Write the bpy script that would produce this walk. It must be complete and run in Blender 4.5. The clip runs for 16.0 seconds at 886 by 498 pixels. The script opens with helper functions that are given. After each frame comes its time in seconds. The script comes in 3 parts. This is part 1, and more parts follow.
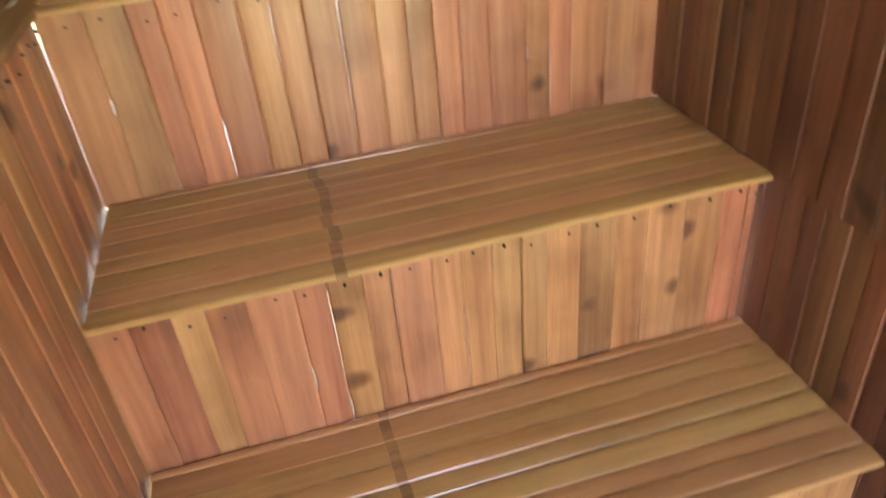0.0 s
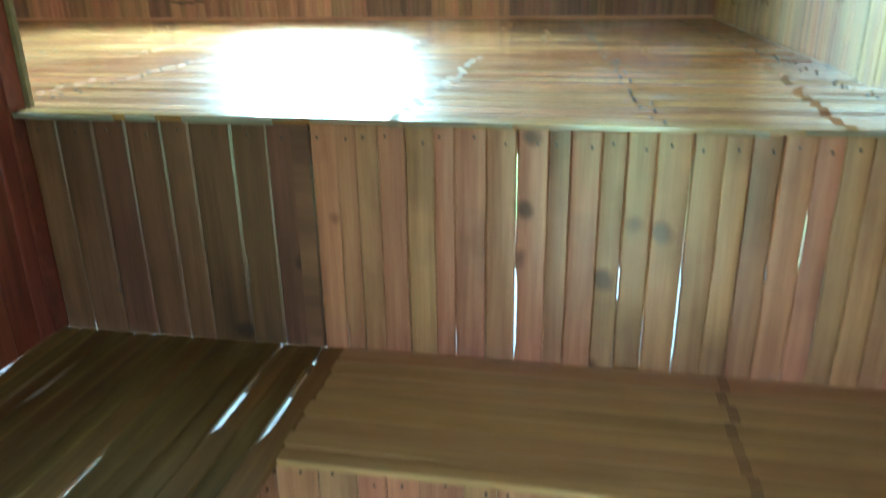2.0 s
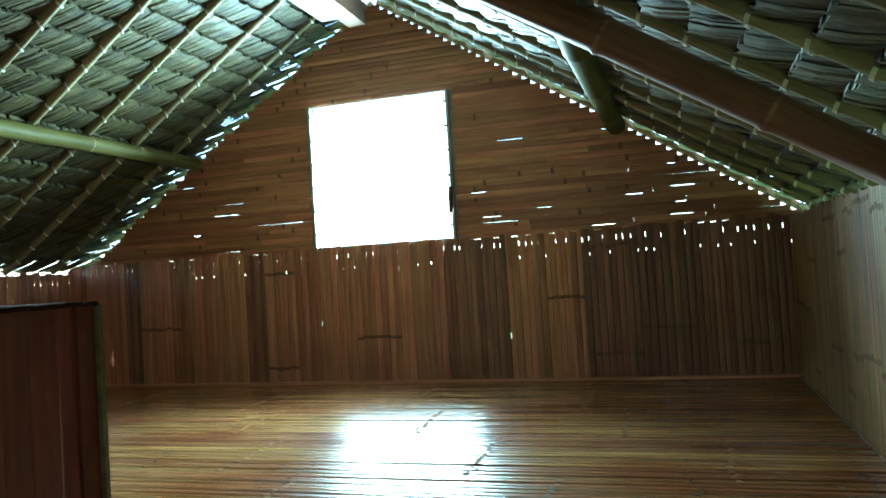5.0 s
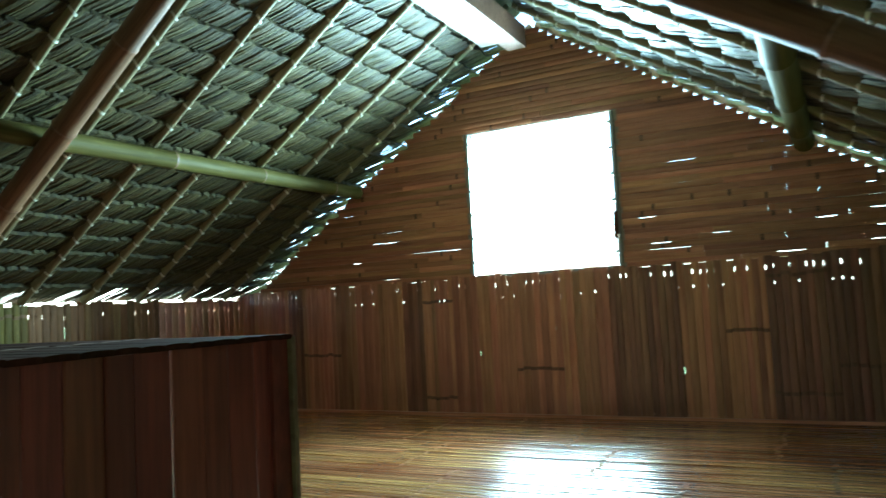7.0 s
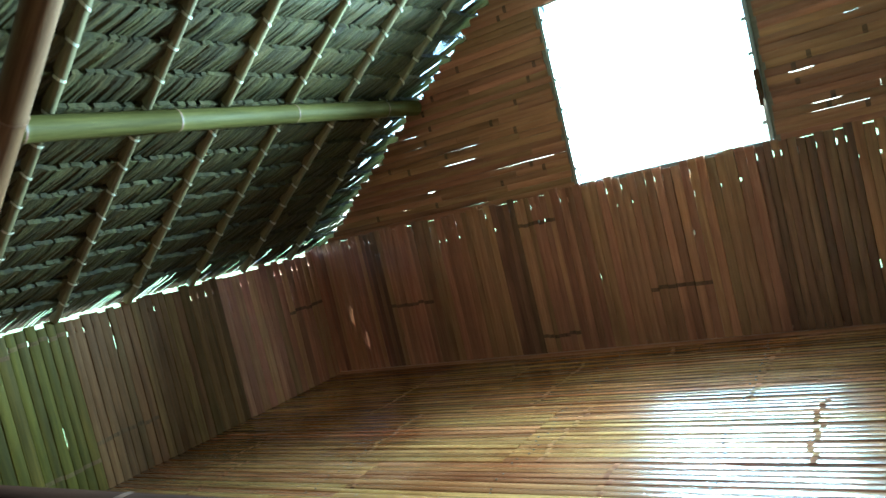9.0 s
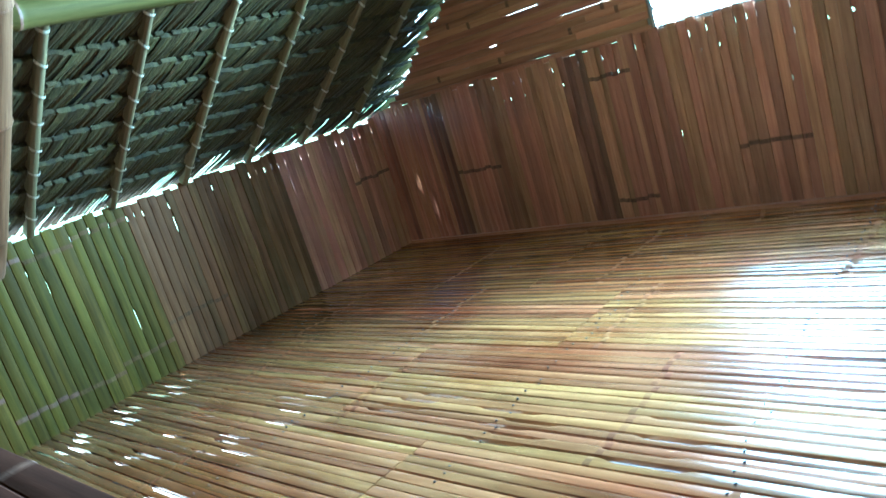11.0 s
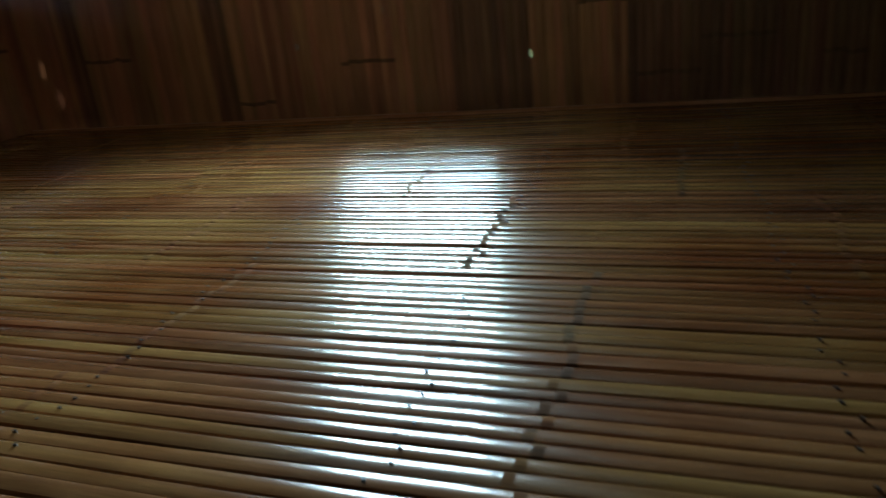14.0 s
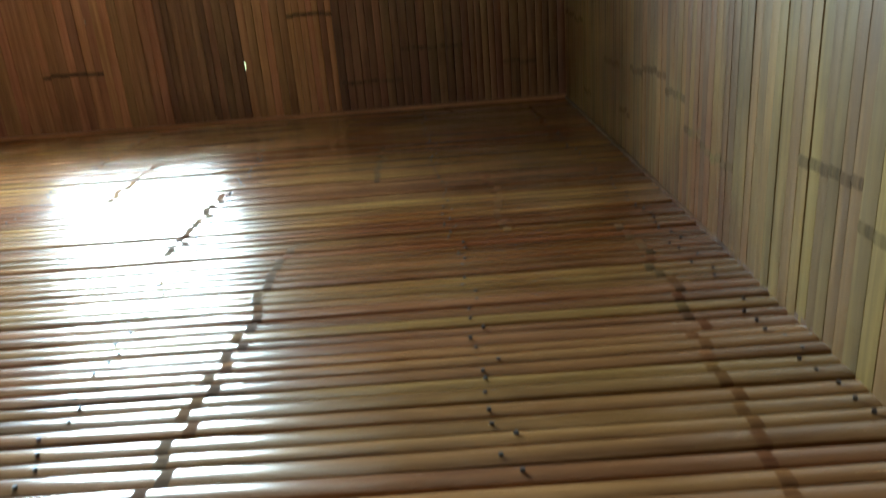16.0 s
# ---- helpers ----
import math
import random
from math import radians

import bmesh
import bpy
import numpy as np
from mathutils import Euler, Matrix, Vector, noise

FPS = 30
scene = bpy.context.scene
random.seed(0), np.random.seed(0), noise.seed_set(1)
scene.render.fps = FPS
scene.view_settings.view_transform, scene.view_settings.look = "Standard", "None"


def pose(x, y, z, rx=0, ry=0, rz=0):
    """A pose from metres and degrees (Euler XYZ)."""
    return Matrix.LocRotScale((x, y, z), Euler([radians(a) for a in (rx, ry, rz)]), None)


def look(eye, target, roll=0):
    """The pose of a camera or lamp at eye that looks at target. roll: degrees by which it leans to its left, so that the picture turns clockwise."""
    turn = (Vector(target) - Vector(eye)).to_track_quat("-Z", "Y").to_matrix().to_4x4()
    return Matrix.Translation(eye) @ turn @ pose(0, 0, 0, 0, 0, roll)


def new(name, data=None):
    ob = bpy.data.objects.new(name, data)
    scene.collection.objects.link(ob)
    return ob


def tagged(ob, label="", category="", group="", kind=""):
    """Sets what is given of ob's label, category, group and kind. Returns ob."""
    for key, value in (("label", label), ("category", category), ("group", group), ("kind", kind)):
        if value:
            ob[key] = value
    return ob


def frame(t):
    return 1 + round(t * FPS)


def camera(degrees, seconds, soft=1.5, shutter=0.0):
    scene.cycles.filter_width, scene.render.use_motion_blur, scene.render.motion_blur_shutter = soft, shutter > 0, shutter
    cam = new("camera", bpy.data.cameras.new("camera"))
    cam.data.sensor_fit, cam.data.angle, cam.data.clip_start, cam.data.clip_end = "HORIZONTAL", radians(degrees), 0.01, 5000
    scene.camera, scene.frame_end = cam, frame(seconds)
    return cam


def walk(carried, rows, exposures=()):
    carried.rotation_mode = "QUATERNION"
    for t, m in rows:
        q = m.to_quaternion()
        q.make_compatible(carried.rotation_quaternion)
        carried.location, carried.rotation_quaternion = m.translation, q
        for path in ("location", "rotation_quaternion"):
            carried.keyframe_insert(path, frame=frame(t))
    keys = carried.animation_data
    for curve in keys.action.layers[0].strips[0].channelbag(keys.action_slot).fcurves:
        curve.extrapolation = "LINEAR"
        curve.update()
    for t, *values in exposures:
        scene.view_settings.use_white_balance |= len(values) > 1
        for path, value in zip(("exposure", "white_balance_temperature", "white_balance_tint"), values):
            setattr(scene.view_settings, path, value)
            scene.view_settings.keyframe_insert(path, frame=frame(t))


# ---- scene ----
cam = camera(61.9, 16.0, soft=1.4, shutter=0.5)
PATH = [
    (0, (0.019, -0.034, 1.27), (0.389, 1.585, 0.156), -5.6),
    (0.4, (0.064, -0.036, 1.431), (0.268, 1.58, 0.27), -2.8),
    (0.5, (0.037, -0.05, 1.452), (0.226, 1.607, 0.347), -2.1),
    (1, (0.043, 0.039, 1.568), (0.132, 1.769, 0.569), -1.6),
    (1.5, (0.091, 0.217, 1.644), (-0.048, 2.02, 0.789), -0.4),
    (2, (0.157, 0.325, 1.709), (-0.196, 2.164, 1.005), -0.9),
    (2.5, (0.208, 0.397, 1.826), (-0.302, 2.259, 1.304), -0.3),
    (3, (0.241, 0.399, 1.883), (-0.353, 2.27, 1.497), -2.1),
    (3.5, (0.253, 0.369, 1.963), (-0.312, 2.274, 1.744), -1.1),
    (4, (0.256, 0.419, 2.026), (-0.288, 2.342, 1.935), -1.1),
    (4.2, (0.234, 0.383, 2.044), (-0.292, 2.312, 1.992), -2.2),
    (6.3, (0.178, 0.387, 2.138), (-0.531, 2.253, 2.268), -3.8),
    (6.5, (0.147, 0.399, 2.126), (-0.598, 2.251, 2.253), -3.6),
    (7, (0.044, 0.453, 2.124), (-0.882, 2.22, 2.273), -3.1),
    (7.5, (-0.043, 0.565, 2.131), (-1.016, 2.309, 2.246), -2.9),
    (8, (-0.249, 0.837, 2.216), (-1.283, 2.549, 2.265), -5.3),
    (8.2, (-0.312, 0.895, 2.269), (-1.389, 2.581, 2.268), -8.1),
    (10.3, (-0.427, 1.377, 2.415), (-1.694, 2.861, 1.976), -21.3),
    (10.5, (-0.387, 1.367, 2.444), (-1.729, 2.76, 1.936), -22.9),
    (11, (-0.389, 1.437, 2.344), (-1.781, 2.806, 1.911), -17.4),
    (11.5, (-0.371, 1.483, 2.248), (-1.769, 2.853, 1.843), -9.1),
    (12, (-0.312, 1.458, 2.172), (-1.636, 2.885, 1.717), -4.5),
    (12.5, (-0.24, 1.391, 2.15), (-1.482, 2.857, 1.594), -3.9),
    (13, (-0.127, 1.284, 2.143), (-1.294, 2.808, 1.57), -5.3),
    (13.4, (-0.001, 1.238, 2.104), (-0.963, 2.875, 1.47), -6.4),
    (13.5, (0.024, 1.228, 2.1), (-0.881, 2.887, 1.445), -6.8),
    (13.9, (0.051, 1.148, 2.081), (-0.672, 2.883, 1.4), -6.2),
    (14, (0.051, 1.124, 2.079), (-0.606, 2.882, 1.387), -6.3),
    (14.5, (0.102, 0.994, 2.054), (-0.372, 2.786, 1.303), -5.6),
    (15, (0.179, 0.947, 2.041), (-0.074, 2.774, 1.268), -7.2),
    (15.5, (0.238, 0.954, 2.011), (0.145, 2.774, 1.187), -7.3),
    (16, (0.225, 0.974, 2.015), (0.189, 2.854, 1.332), -4.6),
]
# seconds, stops, kelvin, tint
EXPOSURES = [(0, 5.5, 8300, 18), (0.5, 5.3, 7500, 15), (1.0, 5.35, 7400, 15), (1.5, 5.35, 6300, 6), (2.0, 5.05, 5000, -18), (2.5, 3.5, 4900, -6), (3.0, 2.85, 4900, -5),
             (4.0, 3.0, 5150, -16), (6.5, 2.95, 5300, -10), (8.0, 2.9, 5300, -10), (10.5, 3.6, 4600, -4), (11.5, 3.75, 4350, -8), (12.5, 2.8, 4700, -14), (13.0, 2.3, 5200, -11), (13.5, 1.45, 5800, -6),
             (14.0, 1.35, 6200, 2), (14.5, 1.3, 6700, 8), (15.0, 1.65, 7600, 15), (15.5, 2.3, 8200, 17), (16, 2.95, 6700, 8)]
SKY, WINDOW_POWER = 0.18, 28.0
walk(cam, [(t, look(eye, target, roll)) for t, eye, target, roll in PATH], EXPOSURES)

# ---- light ----
world = bpy.data.worlds.new("sky")
world.use_nodes = True
scene.world = world
sky = world.node_tree.nodes.new("ShaderNodeTexSky")
sky.sky_type, sky.sun_disc = "NISHITA", False
sky.sun_elevation, sky.sun_rotation = radians(65), radians(253)
world.node_tree.links.new(sky.outputs[0], world.node_tree.nodes["Background"].inputs[0])
world.node_tree.nodes["Background"].inputs[1].default_value = SKY

sun = new("sun", bpy.data.lights.new("sun", "SUN"))
sun.data.energy, sun.data.angle, sun.data.color = 3.6, radians(0.6), (1.0, 0.95, 0.86)
sun.matrix_world = look((-4.0, -1.2, 9.0), (0, 0, 0))


def window_light(name, place, aim, width, height, power, color, spread=180):
    """Daylight that stands in an opening for the sky outside it."""
    lamp = new(name, bpy.data.lights.new(name, "AREA"))
    lamp.data.shape, lamp.data.size, lamp.data.size_y = "RECTANGLE", width, height
    lamp.data.energy, lamp.data.color = power, color
    lamp.data.spread = radians(spread)
    lamp.matrix_world = look(place, aim)


window_light("gable_window_daylight", (-1.388, 4.46, 2.68), (-1.388, 0, 2.68), 0.88, 0.84, WINDOW_POWER, (0.68, 0.91, 1.0), 125)

# ---- materials ----


def material(name, dark, light, rough=(0.35, 0.55), coat=0.0, grain=(3.0, 90.0, 40.0), bump=0.15, spread=0.25, stain=0.35, spec=0.5, loose=False, knots=False, patch=False):
    """Fibrous plant material: long grain along local x, blotches, and each piece in its own shade."""
    m = bpy.data.materials.new(name)
    m.use_nodes = True
    nt = m.node_tree
    n, ln = nt.nodes, nt.links.new
    bsdf = n["Principled BSDF"]
    co, info = n.new("ShaderNodeTexCoord"), n.new("ShaderNodeObjectInfo")
    isl = n.new("ShaderNodeNewGeometry")
    rnd = n.new("ShaderNodeMath")
    rnd.operation = "ADD"
    ln(info.outputs["Random"], rnd.inputs[0])
    if loose:
        ln(isl.outputs["Random Per Island"], rnd.inputs[1])
    else:
        rnd.inputs[1].default_value = 0.0
    frac = n.new("ShaderNodeMath")
    frac.operation = "FRACT"
    ln(rnd.outputs[0], frac.inputs[0])
    shift = n.new("ShaderNodeVectorMath")
    shift.operation = "MULTIPLY_ADD"
    comb = n.new("ShaderNodeCombineXYZ")
    for k in range(3):
        ln(frac.outputs[0], comb.inputs[k])
    ln(comb.outputs[0], shift.inputs[0])
    shift.inputs[1].default_value = (37.0, 11.0, 23.0)
    ln(co.outputs["Object"], shift.inputs[2])
    mp = n.new("ShaderNodeMapping")
    mp.inputs["Scale"].default_value = grain
    ln(shift.outputs[0], mp.inputs["Vector"])
    fibre, blotch, fine = (n.new("ShaderNodeTexNoise") for _ in range(3))
    fibre.inputs["Scale"].default_value, fibre.inputs["Detail"].default_value, fibre.inputs["Roughness"].default_value = 1.0, 5.0, 0.65
    ln(mp.outputs[0], fibre.inputs["Vector"])
    blotch.inputs["Scale"].default_value, blotch.inputs["Detail"].default_value = 3.2, 4.0
    ln(shift.outputs[0], blotch.inputs["Vector"])
    fine.inputs["Scale"].default_value, fine.inputs["Detail"].default_value = 90.0, 3.0
    ln(shift.outputs[0], fine.inputs["Vector"])
    ramp = n.new("ShaderNodeValToRGB")
    ramp.color_ramp.elements[0].position, ramp.color_ramp.elements[1].position = 0.3, 0.72
    ramp.color_ramp.elements[0].color, ramp.color_ramp.elements[1].color = (*dark, 1), (*light, 1)
    ln(fibre.outputs[0], ramp.inputs[0])
    hsv = n.new("ShaderNodeHueSaturation")
    val = n.new("ShaderNodeMapRange")
    val.inputs["To Min"].default_value, val.inputs["To Max"].default_value = 1 - spread, 1 + spread
    ln(frac.outputs[0], val.inputs["Value"])
    ln(val.outputs[0], hsv.inputs["Value"])
    hue = n.new("ShaderNodeMapRange")
    hue.inputs["To Min"].default_value, hue.inputs["To Max"].default_value = 0.487, 0.513
    seven = n.new("ShaderNodeMath")
    seven.operation = "MULTIPLY"
    seven.inputs[1].default_value = 7.31
    fr2 = n.new("ShaderNodeMath")
    fr2.operation = "FRACT"
    ln(frac.outputs[0], seven.inputs[0]), ln(seven.outputs[0], fr2.inputs[0]), ln(fr2.outputs[0], hue.inputs["Value"])
    ln(hue.outputs[0], hsv.inputs["Hue"])
    ln(ramp.outputs[0], hsv.inputs["Color"])
    mix = n.new("ShaderNodeMix")
    mix.data_type, mix.blend_type = "RGBA", "MULTIPLY"
    st = n.new("ShaderNodeMapRange")
    st.inputs["From Min"].default_value, st.inputs["From Max"].default_value = 0.52, 0.75
    st.inputs["To Max"].default_value = stain
    ln(blotch.outputs[0], st.inputs["Value"])
    ln(st.outputs[0], mix.inputs["Factor"])
    ln(hsv.outputs[0], mix.inputs[6])
    mix.inputs[7].default_value = (0.35, 0.26, 0.18, 1)
    colour = mix
    if knots:
        vor, spot, ring, kmix = n.new("ShaderNodeTexVoronoi"), n.new("ShaderNodeMapRange"), n.new("ShaderNodeVectorMath"), n.new("ShaderNodeMix")
        vor.inputs["Scale"].default_value = 6.5
        ring.operation = "MULTIPLY_ADD"
        ring.inputs[1].default_value = (0.15, 0.15, 0.15)
        ln(blotch.outputs["Color"], ring.inputs[0]), ln(shift.outputs[0], ring.inputs[2])
        ln(ring.outputs[0], vor.inputs["Vector"])
        spot.inputs["From Min"].default_value, spot.inputs["From Max"].default_value = 0.08, 0.17
        spot.inputs["To Min"].default_value, spot.inputs["To Max"].default_value = 0.85, 0.0
        ln(vor.outputs["Distance"], spot.inputs["Value"])
        kmix.data_type, kmix.blend_type = "RGBA", "MULTIPLY"
        ln(spot.outputs[0], kmix.inputs["Factor"]), ln(mix.outputs[2], kmix.inputs[6])
        kmix.inputs[7].default_value = (0.2, 0.09, 0.06, 1)
        colour = kmix
    if patch:
        big, reach, pmix = n.new("ShaderNodeTexNoise"), n.new("ShaderNodeMapRange"), n.new("ShaderNodeMix")
        big.inputs["Scale"].default_value, big.inputs["Detail"].default_value = 1.7, 3.0
        ln(isl.outputs["Position"], big.inputs["Vector"])
        reach.inputs["From Min"].default_value, reach.inputs["From Max"].default_value = 0.45, 0.66
        ln(big.outputs[0], reach.inputs["Value"])
        pmix.data_type, pmix.blend_type = "RGBA", "MULTIPLY"
        ln(reach.outputs[0], pmix.inputs["Factor"]), ln(colour.outputs[2], pmix.inputs[6])
        pmix.inputs[7].default_value = (0.72, 0.52, 0.4, 1)
        colour = pmix
    ln(colour.outputs[2], bsdf.inputs["Base Color"])
    rg = n.new("ShaderNodeMapRange")
    rg.inputs["To Min"].default_value, rg.inputs["To Max"].default_value = rough
    ln(blotch.outputs[0], rg.inputs["Value"])
    ln(rg.outputs[0], bsdf.inputs["Roughness"])
    bsdf.inputs["Specular IOR Level"].default_value = spec
    bsdf.inputs["Coat Weight"].default_value, bsdf.inputs["Coat Roughness"].default_value = coat, rough[0] * 0.7
    bp = n.new("ShaderNodeBump")
    bp.inputs["Strength"].default_value, bp.inputs["Distance"].default_value = bump, 0.004
    add = n.new("ShaderNodeMath")
    add.operation = "MULTIPLY_ADD"
    add.inputs[1].default_value = 0.3
    ln(fine.outputs[0], add.inputs[0]), ln(fibre.outputs[0], add.inputs[2])
    ln(add.outputs[0], bp.inputs["Height"])
    ln(bp.outputs[0], bsdf.inputs["Normal"])
    return m


SOFT = (2.2, 42.0, 20.0)
FLOOR_BAMBOO = material("varnished_floor_bamboo", (0.172, 0.072, 0.024), (0.39, 0.196, 0.076), (0.16, 0.3), 0.75, grain=SOFT, bump=0.06, spread=0.26, stain=0.5, patch=True, spec=0.35)
FLOOR_NODE = material("floor_bamboo_node", (0.1, 0.038, 0.014), (0.26, 0.115, 0.042), (0.7, 0.85), 0.0, bump=0.3, spec=0.04)
DARK_NODE = material("dark_floor_bamboo_node", (0.07, 0.036, 0.017), (0.2, 0.105, 0.046), (0.65, 0.8), 0.0, bump=0.5, spec=0.04)
TREAD_BAMBOO = material("varnished_tread_bamboo", (0.33, 0.165, 0.06), (0.48, 0.275, 0.115), (0.25, 0.4), 0.3, grain=SOFT, bump=0.05, spread=0.1)
WALL_BAMBOO = material("brown_wall_bamboo", (0.262, 0.107, 0.052), (0.49, 0.24, 0.118), (0.35, 0.55), 0.05, grain=SOFT, bump=0.1, spread=0.32)
DARK_WALL = material("dark_wall_bamboo", (0.13, 0.054, 0.03), (0.28, 0.135, 0.07), (0.35, 0.55), 0.05, grain=SOFT, bump=0.1, spread=0.3)
PALE_BAMBOO = material("pale_wall_bamboo", (0.128, 0.07, 0.02), (0.258, 0.15, 0.049), (0.4, 0.6), 0.0, grain=SOFT, bump=0.08, spread=0.26, stain=0.6, patch=True, spec=0.3)
# left wall strips: green foliage light put into the colour, fading through olive
GREEN_LIT_BAMBOO = material("green_lit_wall_bamboo", (0.05, 0.039, 0.005), (0.14, 0.104, 0.015), (0.5, 0.65), 0.0, spec=0.15, grain=SOFT, bump=0.08, spread=0.28)
OLIVE_BAMBOO = material("olive_tan_wall_bamboo", (0.1, 0.052, 0.018), (0.23, 0.128, 0.046), (0.5, 0.65), 0.0, spec=0.15, grain=SOFT, bump=0.08, spread=0.25)
TREAD_NODE = material("tread_bamboo_node", (0.17, 0.08, 0.033), (0.34, 0.185, 0.08), (0.3, 0.5), 0.2, bump=0.3)
PALE_NODE = material("pale_bamboo_node", (0.07, 0.042, 0.019), (0.2, 0.126, 0.056), (0.6, 0.8), 0.0, bump=0.35, spec=0.1)
WALL_NODE = material("wall_bamboo_node", (0.075, 0.037, 0.021), (0.22, 0.115, 0.062), (0.5, 0.7), 0.0, bump=0.4)
RED_PLANK = material("red_varnished_plank", (0.25, 0.091, 0.041), (0.46, 0.21, 0.1), (0.3, 0.5), 0.25, grain=SOFT, bump=0.06, spread=0.15, stain=0.85, knots=True)
TAN_PLANK = material("tan_varnished_plank", (0.26, 0.113, 0.05), (0.45, 0.226, 0.108), (0.3, 0.5), 0.25, grain=SOFT, bump=0.06, spread=0.15, stain=0.8, knots=True)
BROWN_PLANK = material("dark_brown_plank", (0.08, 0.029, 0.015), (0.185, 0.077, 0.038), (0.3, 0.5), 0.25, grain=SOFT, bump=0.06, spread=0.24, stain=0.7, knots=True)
PLATFORM_PLANK = material("dark_red_plank", (0.13, 0.028, 0.015), (0.29, 0.073, 0.037), (0.35, 0.5), 0.15, grain=SOFT, bump=0.06, spread=0.3, stain=0.7)
PLANK_KNOT = material("plank_knot", (0.06, 0.022, 0.013), (0.2, 0.085, 0.045), (0.4, 0.6), 0.1, bump=0.3)
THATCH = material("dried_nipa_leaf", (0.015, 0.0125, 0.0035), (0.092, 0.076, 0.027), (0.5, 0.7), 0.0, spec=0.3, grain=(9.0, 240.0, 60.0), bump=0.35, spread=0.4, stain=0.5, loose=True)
# same leaf made paler: the right slope's light put into the colour
LIT_THATCH = material("lit_tan_nipa_leaf", (0.05, 0.045, 0.026), (0.165, 0.148, 0.098), (0.35, 0.55), 0.0, grain=(9.0, 240.0, 60.0), bump=0.35, spread=0.4, stain=0.5, loose=True)
THATCH_BACK = material("outer_thatch_sheet", (0.05, 0.04, 0.025), (0.14, 0.115, 0.075), (0.7, 0.9), 0.0, grain=(30.0, 90.0, 40.0), bump=0.6)
POLE = material("green_brown_bamboo_pole", (0.12, 0.098, 0.042), (0.235, 0.195, 0.092), (0.55, 0.7), 0.0, bump=0.1, spread=0.15)
PURLIN = material("olive_bamboo_purlin", (0.055, 0.05, 0.011), (0.12, 0.104, 0.028), (0.5, 0.65), 0.0, bump=0.15, spread=0.1, spec=0.1)
DARK_POLE = material("dark_bamboo_pole", (0.075, 0.035, 0.016), (0.175, 0.093, 0.045), (0.45, 0.65), 0.0, bump=0.2, spread=0.15, spec=0.25)
TIE = material("plastic_tie", (0.42, 0.40, 0.30), (0.68, 0.65, 0.52), (0.35, 0.5), 0.0, bump=0.05, spread=0.15, stain=0.1, loose=True)
TIMBER = material("ridge_timber", (0.15, 0.075, 0.042), (0.28, 0.165, 0.1), (0.5, 0.7), 0.0, bump=0.2)
PALE_TIMBER = material("grey_ridge_timber", (0.19, 0.16, 0.125), (0.31, 0.275, 0.225), (0.5, 0.7), 0.0, bump=0.2)
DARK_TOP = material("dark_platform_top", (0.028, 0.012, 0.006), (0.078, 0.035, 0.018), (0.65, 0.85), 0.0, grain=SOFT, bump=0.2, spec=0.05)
NAIL = material("rusty_nail", (0.012, 0.009, 0.008), (0.05, 0.035, 0.03), (0.4, 0.6), 0.0)
EARTH = material("packed_earth", (0.24, 0.19, 0.13), (0.42, 0.35, 0.26), (0.8, 0.95), 0.0, grain=(2.0, 2.0, 2.0), bump=0.5)
GRASS = material("grass_ground", (0.05, 0.10, 0.03), (0.12, 0.20, 0.06), (0.8, 0.95), 0.0, grain=(3.0, 3.0, 3.0), bump=0.6)

# ---- mesh helpers ----


def mesh(name, verts, faces, mats, index=None, smooth=None):
    me = bpy.data.meshes.new(name)
    me.from_pydata(verts, [], faces)
    for m in mats:
        me.materials.append(m)
    if index:
        me.polygons.foreach_set("material_index", index)
    if smooth is not None:
        me.polygons.foreach_set("use_smooth", smooth)
    me.update()
    return me


def part(name, me, parent, m=None, label="", kind=""):
    ob = new(name, me)
    ob.parent = parent
    if m is not None:
        ob.matrix_basis = m
    return tagged(ob, label, kind=kind)


class Heap:
    """Many small solids collected in one mesh."""

    def __init__(self):
        self.v, self.f, self.i, self.s = [], [], [], []

    def add(self, verts, faces, mat=0, smooth=False):
        k = len(self.v)
        self.v += [tuple(p) for p in verts]
        self.f += [tuple(k + a for a in f) for f in faces]
        self.i += [mat] * len(faces)
        self.s += [smooth] * len(faces)

    def box(self, lo, hi, mat=0):
        (a, b, c), (d, e, f) = lo, hi
        self.add([(a, b, c), (d, b, c), (d, e, c), (a, e, c), (a, b, f), (d, b, f), (d, e, f), (a, e, f)],
                 [(0, 3, 2, 1), (4, 5, 6, 7), (0, 1, 5, 4), (1, 2, 6, 5), (2, 3, 7, 6), (3, 0, 4, 7)], mat)

    def build(self, name, mats):
        return mesh(name, self.v, self.f, mats, self.i, self.s)


def axes(origin, along, up):
    """Local x along a piece, local z out of its face."""
    x, z = Vector(along).normalized(), Vector(up).normalized()
    y = z.cross(x).normalized()
    z = x.cross(y)
    m = Matrix((x, y, z)).transposed().to_4x4()
    m.translation = origin
    return m


